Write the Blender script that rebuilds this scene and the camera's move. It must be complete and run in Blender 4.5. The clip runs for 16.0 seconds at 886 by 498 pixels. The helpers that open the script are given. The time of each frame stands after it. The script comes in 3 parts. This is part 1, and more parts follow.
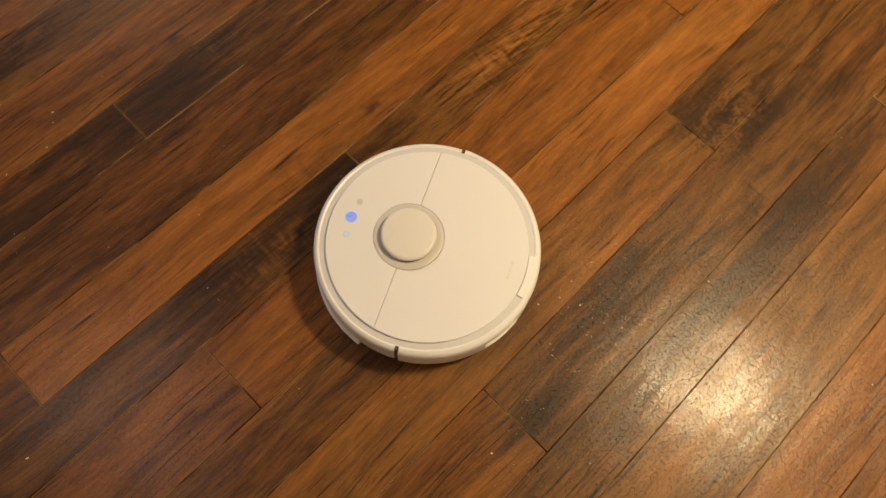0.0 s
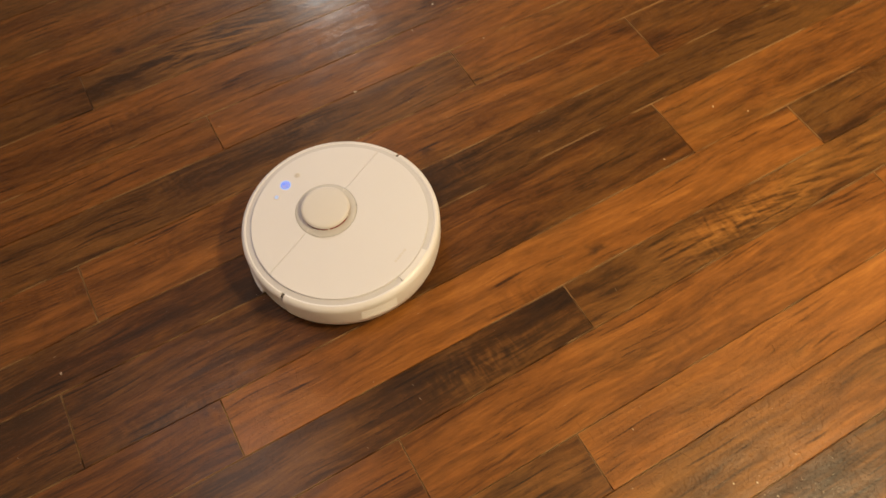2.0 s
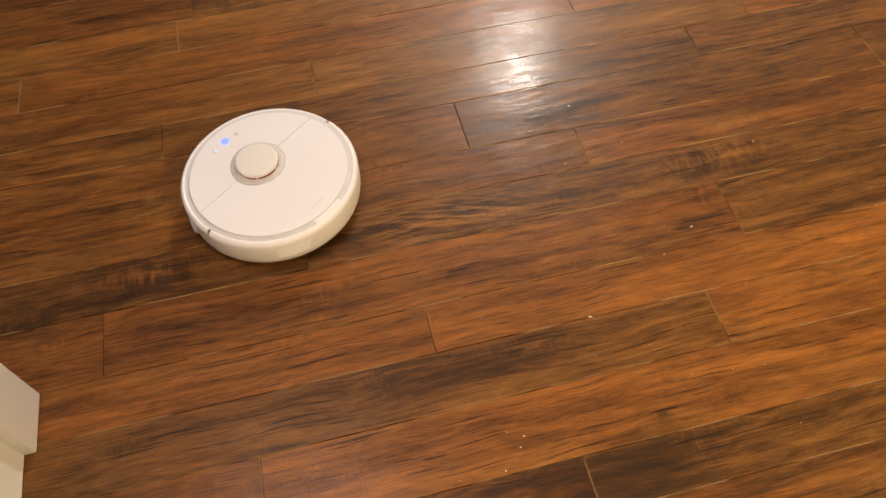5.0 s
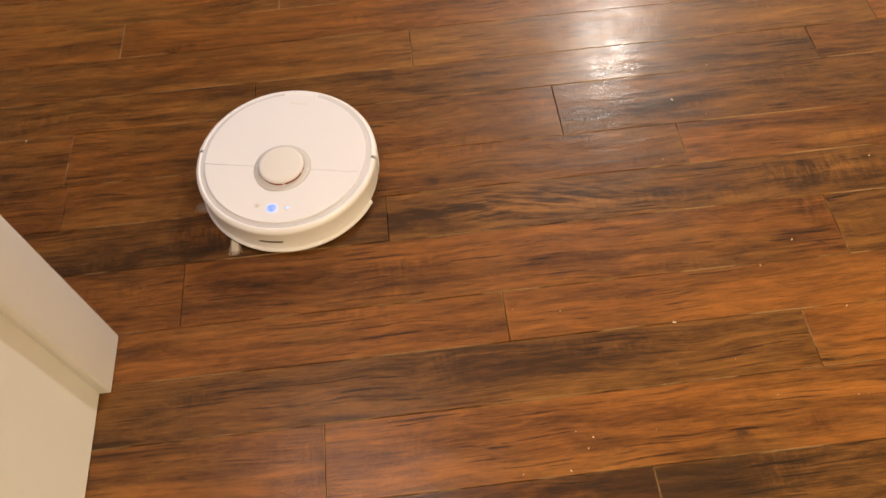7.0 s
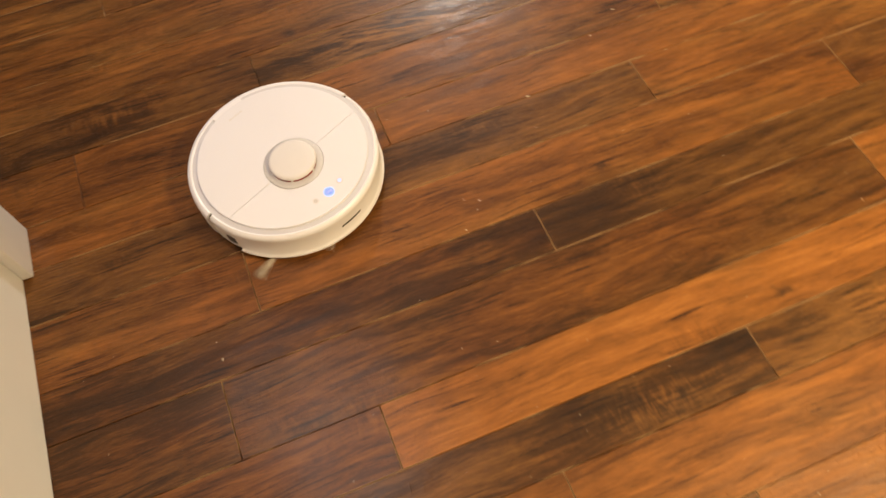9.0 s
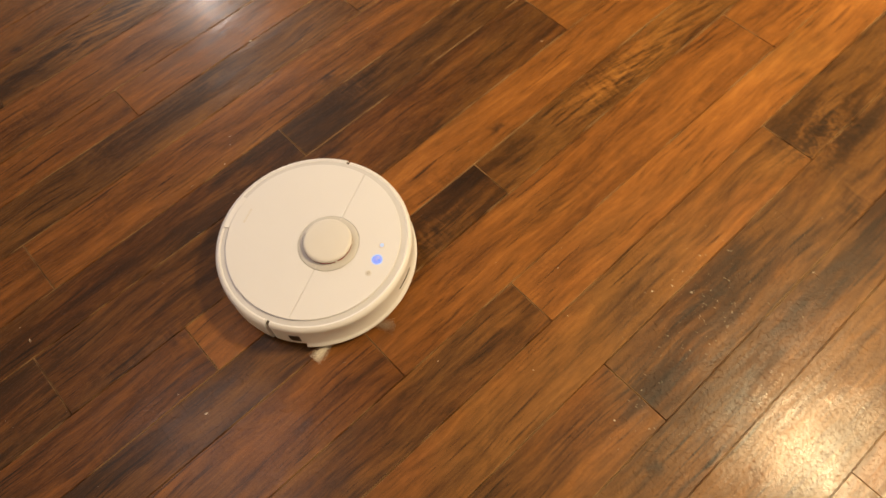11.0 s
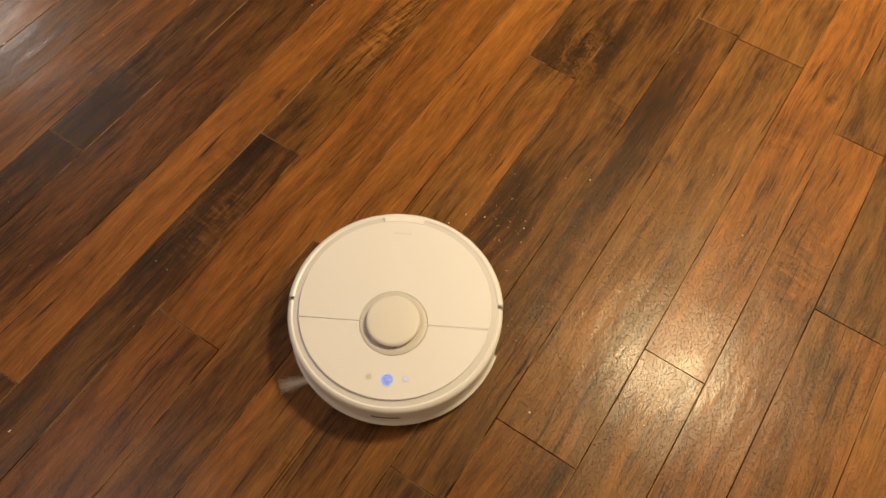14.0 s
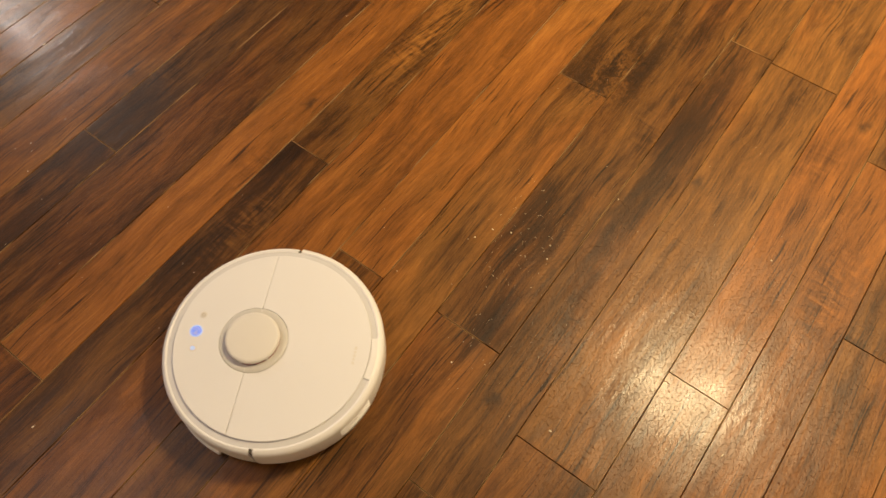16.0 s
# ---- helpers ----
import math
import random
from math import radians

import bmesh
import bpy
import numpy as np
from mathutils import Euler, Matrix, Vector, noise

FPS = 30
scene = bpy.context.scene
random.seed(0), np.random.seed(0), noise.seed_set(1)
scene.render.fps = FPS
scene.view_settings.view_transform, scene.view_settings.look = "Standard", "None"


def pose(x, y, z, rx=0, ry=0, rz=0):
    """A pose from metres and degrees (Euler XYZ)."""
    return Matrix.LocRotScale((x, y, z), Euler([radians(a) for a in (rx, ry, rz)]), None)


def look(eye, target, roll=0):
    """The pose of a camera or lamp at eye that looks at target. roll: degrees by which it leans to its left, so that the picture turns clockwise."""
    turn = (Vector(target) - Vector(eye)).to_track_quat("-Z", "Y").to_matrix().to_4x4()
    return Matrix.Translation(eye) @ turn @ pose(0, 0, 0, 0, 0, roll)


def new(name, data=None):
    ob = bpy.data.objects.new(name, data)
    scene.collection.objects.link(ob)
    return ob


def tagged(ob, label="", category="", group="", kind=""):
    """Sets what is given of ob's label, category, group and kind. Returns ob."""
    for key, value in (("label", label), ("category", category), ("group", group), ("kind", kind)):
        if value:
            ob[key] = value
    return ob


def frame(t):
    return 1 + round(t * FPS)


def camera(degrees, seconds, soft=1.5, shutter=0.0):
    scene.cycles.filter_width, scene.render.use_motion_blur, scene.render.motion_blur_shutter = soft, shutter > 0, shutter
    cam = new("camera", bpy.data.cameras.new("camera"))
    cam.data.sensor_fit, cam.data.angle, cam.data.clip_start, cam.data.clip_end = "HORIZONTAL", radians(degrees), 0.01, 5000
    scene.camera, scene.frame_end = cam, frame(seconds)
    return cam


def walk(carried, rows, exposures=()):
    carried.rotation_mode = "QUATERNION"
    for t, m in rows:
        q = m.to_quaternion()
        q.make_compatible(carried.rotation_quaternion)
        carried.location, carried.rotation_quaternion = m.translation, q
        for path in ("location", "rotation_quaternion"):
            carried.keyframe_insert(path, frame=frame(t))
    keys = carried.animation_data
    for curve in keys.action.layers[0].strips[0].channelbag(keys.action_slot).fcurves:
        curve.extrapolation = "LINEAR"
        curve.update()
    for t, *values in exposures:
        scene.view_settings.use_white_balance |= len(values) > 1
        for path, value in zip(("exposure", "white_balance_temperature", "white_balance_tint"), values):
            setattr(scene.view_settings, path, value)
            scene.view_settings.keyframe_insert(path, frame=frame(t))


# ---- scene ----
cam = camera(62.02, 16.0, shutter=0.4)

PATH = [
    (0, (-0.11, -0.845, 1.131), (0.429, -0.415, -0.746), 6.66),
    (0.5, (-0.133, -0.82, 1.136), (0.385, -0.305, -0.725), 4.3),
    (1, (-0.169, -0.796, 1.157), (0.32, -0.162, -0.676), 1.47),
    (1.5, (-0.209, -0.762, 1.175), (0.277, -0.013, -0.615), 0.46),
    (2, (-0.228, -0.745, 1.184), (0.217, 0.103, -0.572), -2.11),
    (2.5, (-0.247, -0.713, 1.197), (0.16, 0.213, -0.529), -2.84),
    (3, (-0.266, -0.648, 1.191), (0.094, 0.313, -0.525), -3.36),
    (3.5, (-0.288, -0.531, 1.213), (0.057, 0.452, -0.495), -5.1),
    (4, (-0.314, -0.412, 1.224), (0.042, 0.582, -0.475), -4.18),
    (4.5, (-0.294, -0.328, 1.219), (0.007, 0.715, -0.46), -2.68),
    (6.8, (-0.318, -0.286, 1.183), (-0.248, 0.786, -0.503), -3.85),
    (7, (-0.33, -0.279, 1.187), (-0.273, 0.76, -0.521), -3.57),
    (7.5, (-0.332, -0.287, 1.178), (-0.299, 0.724, -0.548), -4.36),
    (8, (-0.324, -0.319, 1.166), (-0.279, 0.664, -0.575), -5.95),
    (8.5, (-0.339, -0.443, 1.168), (-0.217, 0.519, -0.581), -7.39),
    (9, (-0.364, -0.599, 1.163), (-0.094, 0.296, -0.605), -5.81),
    (9.5, (-0.379, -0.68, 1.179), (0.012, 0.184, -0.582), -4.07),
    (10, (-0.332, -0.785, 1.202), (0.1, 0.066, -0.556), -6.38),
    (12.3, (-0.328, -1.091, 1.17), (0.418, -0.518, -0.595), -1.92),
    (12.5, (-0.327, -1.105, 1.165), (0.441, -0.554, -0.597), -1.15),
    (13, (-0.319, -1.107, 1.17), (0.467, -0.592, -0.595), 0.39),
    (13.5, (-0.319, -1.107, 1.166), (0.469, -0.6, -0.601), 0.88),
    (14, (-0.311, -1.104, 1.174), (0.471, -0.614, -0.6), 1.73),
    (14.5, (-0.306, -1.105, 1.168), (0.477, -0.617, -0.606), 1.85),
    (15, (-0.308, -1.109, 1.166), (0.483, -0.609, -0.602), 1.52),
    (15.5, (-0.313, -1.101, 1.168), (0.482, -0.585, -0.594), 1.48),
    (16, (-0.319, -1.09, 1.174), (0.462, -0.545, -0.585), 1.45),
]
walk(cam, [(t, look(eye, target, roll)) for t, eye, target, roll in PATH],
     [(0, -0.42), (1.5, -0.12), (3, 0.30), (4.5, 0.64), (7.5, 0.78), (8.5, 0.74), (10, 0.44), (12.3, -0.27), (13.5, -0.34), (15, -0.26), (16, -0.10)])

# ---- light ----
world = bpy.data.worlds.new("world")
scene.world = world
world.use_nodes = True
bgn = world.node_tree.nodes["Background"]
bgn.inputs[0].default_value = (1.0, 0.82, 0.62, 1)
bgn.inputs[1].default_value = 0.02


def area_lamp(name, at, size, watts, colour, spread=180):
    d = bpy.data.lights.new(name, "AREA")
    d.shape, d.size, d.energy, d.color, d.spread = "DISK", size, watts, colour, radians(spread)
    ob = new(name, d)
    ob.matrix_world = pose(*at)
    return ob


CEIL = 2.42
area_lamp("warm_ceiling_lamp", (1.34, -1.45, CEIL - 0.03), 0.42, 62, (1.0, 0.77, 0.42), 122)
area_lamp("cool_ceiling_lamp", (1.06, 3.38, CEIL - 0.03), 0.27, 62, (1.0, 0.92, 0.83))
area_lamp("hall_ceiling_lamp", (-0.82, 0.42, CEIL - 0.03), 1.05, 13.5, (1.0, 0.85, 0.80))


# ---- materials ----
class Mat:
    """A small builder for node materials."""

    def __init__(self, name, rough=0.5, metal=0.0, colour=(0.8, 0.8, 0.8)):
        self.m = bpy.data.materials.new(name)
        self.m.use_nodes = True
        self.n, self.l = self.m.node_tree.nodes, self.m.node_tree.links
        self.b = self.n["Principled BSDF"]
        self.set(self.b, "Roughness", rough)
        self.set(self.b, "Metallic", metal)
        self.set(self.b, "Base Color", (*colour, 1))

    def set(self, node, key, value):
        if isinstance(value, bpy.types.NodeSocket):
            self.l.new(value, node.inputs[key])
        else:
            node.inputs[key].default_value = value

    def math(self, op, a, b=0.0, c=0.0, clamp=False):
        n = self.n.new("ShaderNodeMath")
        n.operation, n.use_clamp = op, clamp
        for i, v in enumerate((a, b, c)):
            self.set(n, i, v)
        return n.outputs[0]

    def vec(self, op, a, b=(0, 0, 0)):
        n = self.n.new("ShaderNodeVectorMath")
        n.operation = op
        self.set(n, 0, a)
        self.set(n, 1, b)
        return n.outputs["Value"] if op in ("DOT_PRODUCT", "LENGTH") else n.outputs[0]

    def noise(self, v, scale=1.0, detail=3.0, rough=0.55, distort=0.0):
        n = self.n.new("ShaderNodeTexNoise")
        self.set(n, "Vector", v)
        for k, x in (("Scale", scale), ("Detail", detail), ("Roughness", rough), ("Distortion", distort)):
            self.set(n, k, x)
        return n.outputs["Fac"]

    def span(self, v, a, b, c=0.0, d=1.0, smooth=True):
        n = self.n.new("ShaderNodeMapRange")
        n.interpolation_type = "SMOOTHSTEP" if smooth else "LINEAR"
        for i, x in enumerate((v, a, b, c, d)):
            self.set(n, i, x)
        return n.outputs[0]

    def mix(self, f, a, b, blend="MIX"):
        n = self.n.new("ShaderNodeMix")
        n.data_type, n.blend_type = "RGBA", blend
        self.set(n, 0, f)
        self.set(n, 6, a if isinstance(a, bpy.types.NodeSocket) else (*a, 1))
        self.set(n, 7, b if isinstance(b, bpy.types.NodeSocket) else (*b, 1))
        return n.outputs[2]

    def coord(self, which="Object"):
        return self.n.new("ShaderNodeTexCoord").outputs[which]

    def bump(self, height, strength, distance=0.001, under=None):
        n = self.n.new("ShaderNodeBump")
        self.set(n, "Height", height)
        self.set(n, "Strength", strength)
        self.set(n, "Distance", distance)
        if under is not None:
            self.set(n, "Normal", under)
        return n.outputs[0]


def wood_material():
    k = Mat("stained_wood", 0.3)
    info = k.n.new("ShaderNodeObjectInfo")
    sep = k.n.new("ShaderNodeSeparateColor")
    k.l.new(info.outputs["Color"], sep.inputs[0])
    tone, orange, figure = sep.outputs[0], sep.outputs[1], sep.outputs[2]
    shift = k.n.new("ShaderNodeCombineXYZ")
    k.set(shift, 0, k.math("MULTIPLY", info.outputs["Random"], 61.0))
    k.set(shift, 1, k.math("MULTIPLY", info.outputs["Random"], 173.0))
    p = k.vec("ADD", k.coord(), shift.outputs[0])
    # the fibres wander slowly across the board
    wander = k.math("SUBTRACT", k.noise(k.vec("MULTIPLY", p, (2.6, 4, 1)), 1, 2), 0.5)
    side = k.n.new("ShaderNodeCombineXYZ")
    k.set(side, 1, k.math("MULTIPLY", wander, 0.045))
    q = k.vec("ADD", p, side.outputs[0])
    broad = k.noise(k.vec("MULTIPLY", q, (1.5, 15, 1)), 1, 5, 0.6, 0.6)
    cloud = k.noise(k.vec("MULTIPLY", q, (8, 38, 1)), 1, 7, 0.70, 0.8)
    crisp = k.span(k.noise(k.vec("MULTIPLY", q, (2.0, 44, 1)), 1, 6, 0.62, 0.9), 0.45, 0.55)
    streak = k.noise(k.vec("MULTIPLY", q, (3.2, 90, 1)), 1, 6, 0.66, 0.5)
    fibre = k.noise(k.vec("MULTIPLY", q, (24, 420, 1)), 1, 4, 0.7)
    hue = k.noise(k.vec("MULTIPLY", q, (3.5, 8, 1)), 1, 3, 0.5)
    # thin dark pore lines, in groups
    lines = k.span(k.noise(k.vec("MULTIPLY", q, (6, 240, 1)), 1, 3, 0.55, 0.4), 0.57, 0.66)
    lines = k.math("MULTIPLY", lines, k.span(k.noise(k.vec("MULTIPLY", p, (5, 13, 1)), 1, 2), 0.42, 0.62))
    pools = k.span(k.noise(k.vec("MULTIPLY", q, (3.6, 15, 1)), 1, 4, 0.55, 0.4), 0.47, 0.70)
    pos = k.n.new("ShaderNodeNewGeometry").outputs["Position"]
    wob = k.n.new("ShaderNodeTexNoise")
    k.set(wob, "Vector", k.vec("MULTIPLY", pos, (14, 60, 1)))
    k.set(wob, "Scale", 1.0)
    k.set(wob, "Detail", 3.0)
    wp = k.vec("ADD", pos, k.vec("MULTIPLY", k.vec("SUBTRACT", wob.outputs["Color"], (0.5, 0.5, 0.5)), (0.16, 0.02, 0)))
    stain = None
    for x, y, a, b in STAINS:
        d = k.vec("MULTIPLY", k.vec("SUBTRACT", wp, (x, y, 0)), (1 / a, 1 / b, 0))
        d = k.math("POWER", 2.72, k.math("MULTIPLY", k.vec("DOT_PRODUCT", d, d), -1.0))
        stain = d if stain is None else k.math("MAXIMUM", stain, d)
    # short ripples across the grain
    ripple = k.noise(k.vec("MULTIPLY", q, (75, 18, 1)), 1, 2, 0.5, 1.0)
    chatter = k.span(k.noise(k.vec("MULTIPLY", p, (4, 9, 1)), 1, 1), 0.60, 0.70, 0.0, 0.4)
    for x, y, a, b in CHATTER:
        d = k.vec("MULTIPLY", k.vec("SUBTRACT", wp, (x, y, 0)), (1 / a, 1 / b, 0))
        chatter = k.math("MAXIMUM", chatter, k.math("POWER", 2.72, k.math("MULTIPLY", k.vec("DOT_PRODUCT", d, d), -1.0)))
    def spot(x, y, a, b):
        d = k.vec("MULTIPLY", k.vec("SUBTRACT", wp, (x, y, 0)), (1 / a, 1 / b, 0))
        return k.math("POWER", 2.72, k.math("MULTIPLY", k.vec("DOT_PRODUCT", d, d), -1.0))

    # two boards with slanting tiger stripes, one with a burl
    cut = k.n.new("ShaderNodeSeparateXYZ")
    k.set(cut, 0, pos)
    lean = k.n.new("ShaderNodeCombineXYZ")
    k.set(lean, 0, k.math("MULTIPLY", cut.outputs[0], 9.0))
    k.set(lean, 1, k.math("MULTIPLY", k.math("ADD", cut.outputs[1], k.math("MULTIPLY", cut.outputs[0], 0.20)), 95.0))
    tiger = k.math("SUBTRACT", k.span(k.noise(lean.outputs[0], 1, 4, 0.6, 0.6), 0.42, 0.56), 0.42)
    tiger = k.math("MULTIPLY", tiger, k.math("MAXIMUM", spot(0.635, -0.394, 0.22, 0.036), spot(-0.10, 0.530, 0.20, 0.036)))
    burl = k.math("MULTIPLY", k.math("SUBTRACT", k.span(k.noise(k.vec("MULTIPLY", pos, (55, 70, 1)), 1, 4, 0.6, 1.5), 0.4, 0.6), 0.5), spot(0.755, -0.770, 0.085, 0.055))
    terms = ((broad, 0.5, 0.36), (crisp, 0.5, 0.05), (cloud, 0.5, 0.40), (streak, 0.5, 0.22), (fibre, 0.5, 0.36), (tone, 0.5, 0.54))
    v = 0.515
    for what, mid, gain in terms:
        v = k.math("ADD", v, k.math("MULTIPLY", k.math("SUBTRACT", what, mid), gain))
    v = k.math("SUBTRACT", v, k.math("MULTIPLY", lines, 0.24))
    v = k.math("SUBTRACT", v, k.math("MULTIPLY", stain, 0.13))
    v = k.math("ADD", v, k.math("MULTIPLY", tiger, 0.26))
    v = k.math("ADD", v, k.math("MULTIPLY", burl, 0.17))
    v = k.math("SUBTRACT", v, k.math("MULTIPLY", pools, k.math("MULTIPLY", figure, 0.085)))
    v = k.math("ADD", v, k.math("MULTIPLY", k.math("MULTIPLY", k.math("SUBTRACT", ripple, 0.55), chatter), 0.55))
    ramp = k.n.new("ShaderNodeValToRGB")
    k.set(ramp, 0, v)
    r = ramp.color_ramp
    stops = ((0.22, (0.016, 0.0068, 0.0023)), (0.38, (0.054, 0.0222, 0.0060)), (0.52, (0.150, 0.066, 0.019)),
             (0.66, (0.265, 0.120, 0.034)), (0.82, (0.40, 0.195, 0.065)))
    r.elements[0].position, r.elements[1].position = stops[0][0], stops[-1][0]
    r.elements[0].color, r.elements[1].color = (*stops[0][1], 1), (*stops[-1][1], 1)
    for at, c in stops[1:-1]:
        r.elements.new(at).color = (*c, 1)
    h = k.math("ADD", k.math("MULTIPLY", hue, 1.2), k.math("SUBTRACT", orange, 1.05))
    warm = k.mix(1.0, ramp.outputs[0], (1.11, 0.90, 0.56), "MULTIPLY")
    grey = k.mix(1.0, ramp.outputs[0], (0.98, 0.93, 0.68), "MULTIPLY")
    col = k.mix(k.span(h, -0.12, 0.35), grey, warm)
    # knots: dark hearts with an uneven ring
    wob = k.n.new("ShaderNodeTexNoise")
    k.set(wob, "Vector", pos)
    k.set(wob, "Scale", 45.0)
    k.set(wob, "Detail", 3.0)
    wp = k.vec("ADD", pos, k.vec("MULTIPLY", k.vec("SUBTRACT", wob.outputs["Color"], (0.5, 0.5, 0.5)), (0.05, 0.03, 0)))
    knots = None
    for x, y, s in KNOTS:
        d = k.vec("MULTIPLY", k.vec("SUBTRACT", wp, (x, y, 0)), (1 / s, 1.5 / s, 0))
        d = k.math("POWER", 2.72, k.math("MULTIPLY", k.vec("DOT_PRODUCT", d, d), -1.0))
        knots = d if knots is None else k.math("MAXIMUM", knots, d)
    col = k.mix(k.math("MULTIPLY", knots, 0.8), col, (0.030, 0.014, 0.006))
    # edges rubbed pale
    up = k.n.new("ShaderNodeSeparateXYZ")
    k.l.new(k.n.new("ShaderNodeNewGeometry").outputs["True Normal"], up.inputs[0])
    rub = k.math("MULTIPLY", k.span(up.outputs[2], 0.95, 0.80), k.span(k.noise(pos, 7, 3), 0.45, 0.58))
    col = k.mix(rub, col, (0.36, 0.22, 0.10))
    k.set(k.b, "Base Color", col)
    # worn lacquer: orange peel, open pores and scraped hollows
    peel = k.noise(k.vec("MULTIPLY", pos, (130, 210, 1)), 1, 3, 0.7)
    pores = k.noise(k.vec("MULTIPLY", pos, (170, 480, 1)), 1, 2, 0.6)
    scrape = k.noise(k.vec("MULTIPLY", pos, (7, 26, 1)), 1, 2)
    k.set(k.b, "Roughness", k.math("ADD", 0.36, k.math("MULTIPLY", k.noise(pos, 14, 4), 0.16)))
    n1 = k.bump(scrape, 0.34, 0.003)
    n2 = k.bump(peel, 0.18, 0.0010, n1)
    n3 = k.bump(k.span(pores, 0.36, 0.42), 0.8, 0.0006, n2)
    k.set(k.b, "Normal", n3)
    k.set(k.b, "Specular IOR Level", 0.24)
    k.set(k.b, "Coat Weight", 0.19)
    k.set(k.b, "Coat Roughness", k.span(k.noise(pos, 9, 4), 0.3, 0.7, 0.13, 0.26))
    k.set(k.b, "Coat Normal", n3)
    return k.m


STAINS = [(0.186, -0.369, 0.06, 0.022), (0.286, -0.383, 0.06, 0.036), (0.12, -0.878, 0.07, 0.03), (0.346, -0.846, 0.1, 0.028), (0.704, -0.967, 0.26,
    0.034), (0.733, -0.726, 0.08, 0.038), (-0.335, 0.522, 0.09, 0.034), (-0.606, 0.402, 0.16, 0.04), (0.077, -0.046, 0.13, 0.04), (-0.11, -0.406, 0.08,
    0.026), (0.195, -0.62, 0.12, 0.022), (0.804, -0.804, 0.08, 0.03), (-0.201, 0.198, 0.2, 0.03)]
CHATTER = [(0.014, -0.397, 0.1, 0.034), (0.468, 0.532, 0.12, 0.034), (-0.702, 0.532, 0.1, 0.034), (0.521, -1.324, 0.1, 0.036), (0.56, -0.388, 0.1,
    0.036)]
KNOTS = [(0.312, -0.312, 0.016), (-0.367, 0.893, 0.014), (0.148, 0.036, 0.012), (0.026, -0.954, 0.014), (0.93, -1.24, 0.018), (0.607, -1.034, 0.018),
    (-0.293, 0.606, 0.014)]


def plain(name, colour, rough, grain=0.03, scale=40, bump=0.0, metal=0.0):
    """A painted or moulded surface with faint mottling."""
    k = Mat(name, rough, metal, colour)
    c = k.coord()
    n = k.noise(c, scale, 4)
    k.set(k.b, "Base Color", k.mix(n, [v * (1 - grain) for v in colour], [min(1, v * (1 + grain)) for v in colour]))
    k.set(k.b, "Roughness", k.math("ADD", rough - 0.05, k.math("MULTIPLY", k.noise(c, scale * 0.3, 3), 0.1)))
    if bump:
        k.set(k.b, "Normal", k.bump(k.noise(c, scale * 6, 3), bump, 0.001))
    return k.m


def glow(name, colour, strength):
    k = Mat(name, 0.4, 0, colour)
    k.set(k.b, "Emission Color", (*colour, 1))
    k.set(k.b, "Emission Strength", strength)
    return k.m


WOOD = wood_material()
JOINT = plain("joint_dirt", (0.05, 0.03, 0.014), 0.9, 0.3, 60)
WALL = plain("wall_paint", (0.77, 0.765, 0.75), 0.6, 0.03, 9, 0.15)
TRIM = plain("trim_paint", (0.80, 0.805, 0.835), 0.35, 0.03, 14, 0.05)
# darker than the partition: the dimness of the far rooms is in this colour
FAR_WALL = plain("dimmed_wall_paint", (0.50, 0.46, 0.40), 0.7, 0.04, 6, 0.15)
CEILING = plain("ceiling_paint", (0.66, 0.63, 0.58), 0.8, 0.03, 8, 0.2)
SHELL = plain("white_plastic", (0.83, 0.83, 0.88), 0.35, 0.015, 30)
PLATE = plain("satin_plate", (0.77, 0.77, 0.83), 0.5, 0.015, 12)
GREY = plain("grey_plastic", (0.64, 0.64, 0.69), 0.35, 0.03, 60)
CAP = plain("cap_plastic", (0.72, 0.70, 0.70), 0.5, 0.02, 40)
# shade deep in the bumper slits, as a dark colour
SLIT_SHADE = plain("slit_shade", (0.09, 0.075, 0.065), 0.5, 0.2, 60)
DARK = plain("black_plastic", (0.012, 0.011, 0.011), 0.3, 0.2, 60)
RED = plain("red_housing", (0.26, 0.012, 0.008), 0.25, 0.2, 60)
PALE = plain("pale_print", (0.72, 0.70, 0.71), 0.4, 0.03, 60)
ICON = plain("icon_print", (0.52, 0.48, 0.44), 0.4, 0.03, 60)
BRISTLE = plain("white_bristles", (0.72, 0.66, 0.58), 0.7, 0.1, 300)
RUBBER = plain("black_rubber", (0.02, 0.02, 0.02), 0.8, 0.2, 80)
RING = plain("ring_plastic", (0.58, 0.57, 0.57), 0.45, 0.03, 60)
CRUMB = plain("crumb", (0.80, 0.70, 0.52), 0.8, 0.15, 400)
BLUE = glow("blue_led", (0.06, 0.20, 1.0), 0.7)
BLUE_SOFT = glow("soft_blue_led", (0.40, 0.46, 0.80), 0.16)
BLUE_WHITE = glow("blue_white_led", (0.42, 0.56, 1.0), 0.42)


# ---- mesh helpers ----
def mesh_of(bm, name, material, smooth=40):
    bmesh.ops.recalc_face_normals(bm, faces=bm.faces)
    me = bpy.data.meshes.new(name)
    bm.to_mesh(me)
    bm.free()
    me.materials.append(material)
    if smooth:
        me.shade_smooth()
        me.set_sharp_from_angle(angle=radians(smooth))
    return me


def part(name, bm, material, parent, label="", smooth=40):
    ob = new(name, mesh_of(bm, name, material, smooth))
    ob.parent = parent
    return tagged(ob, label)


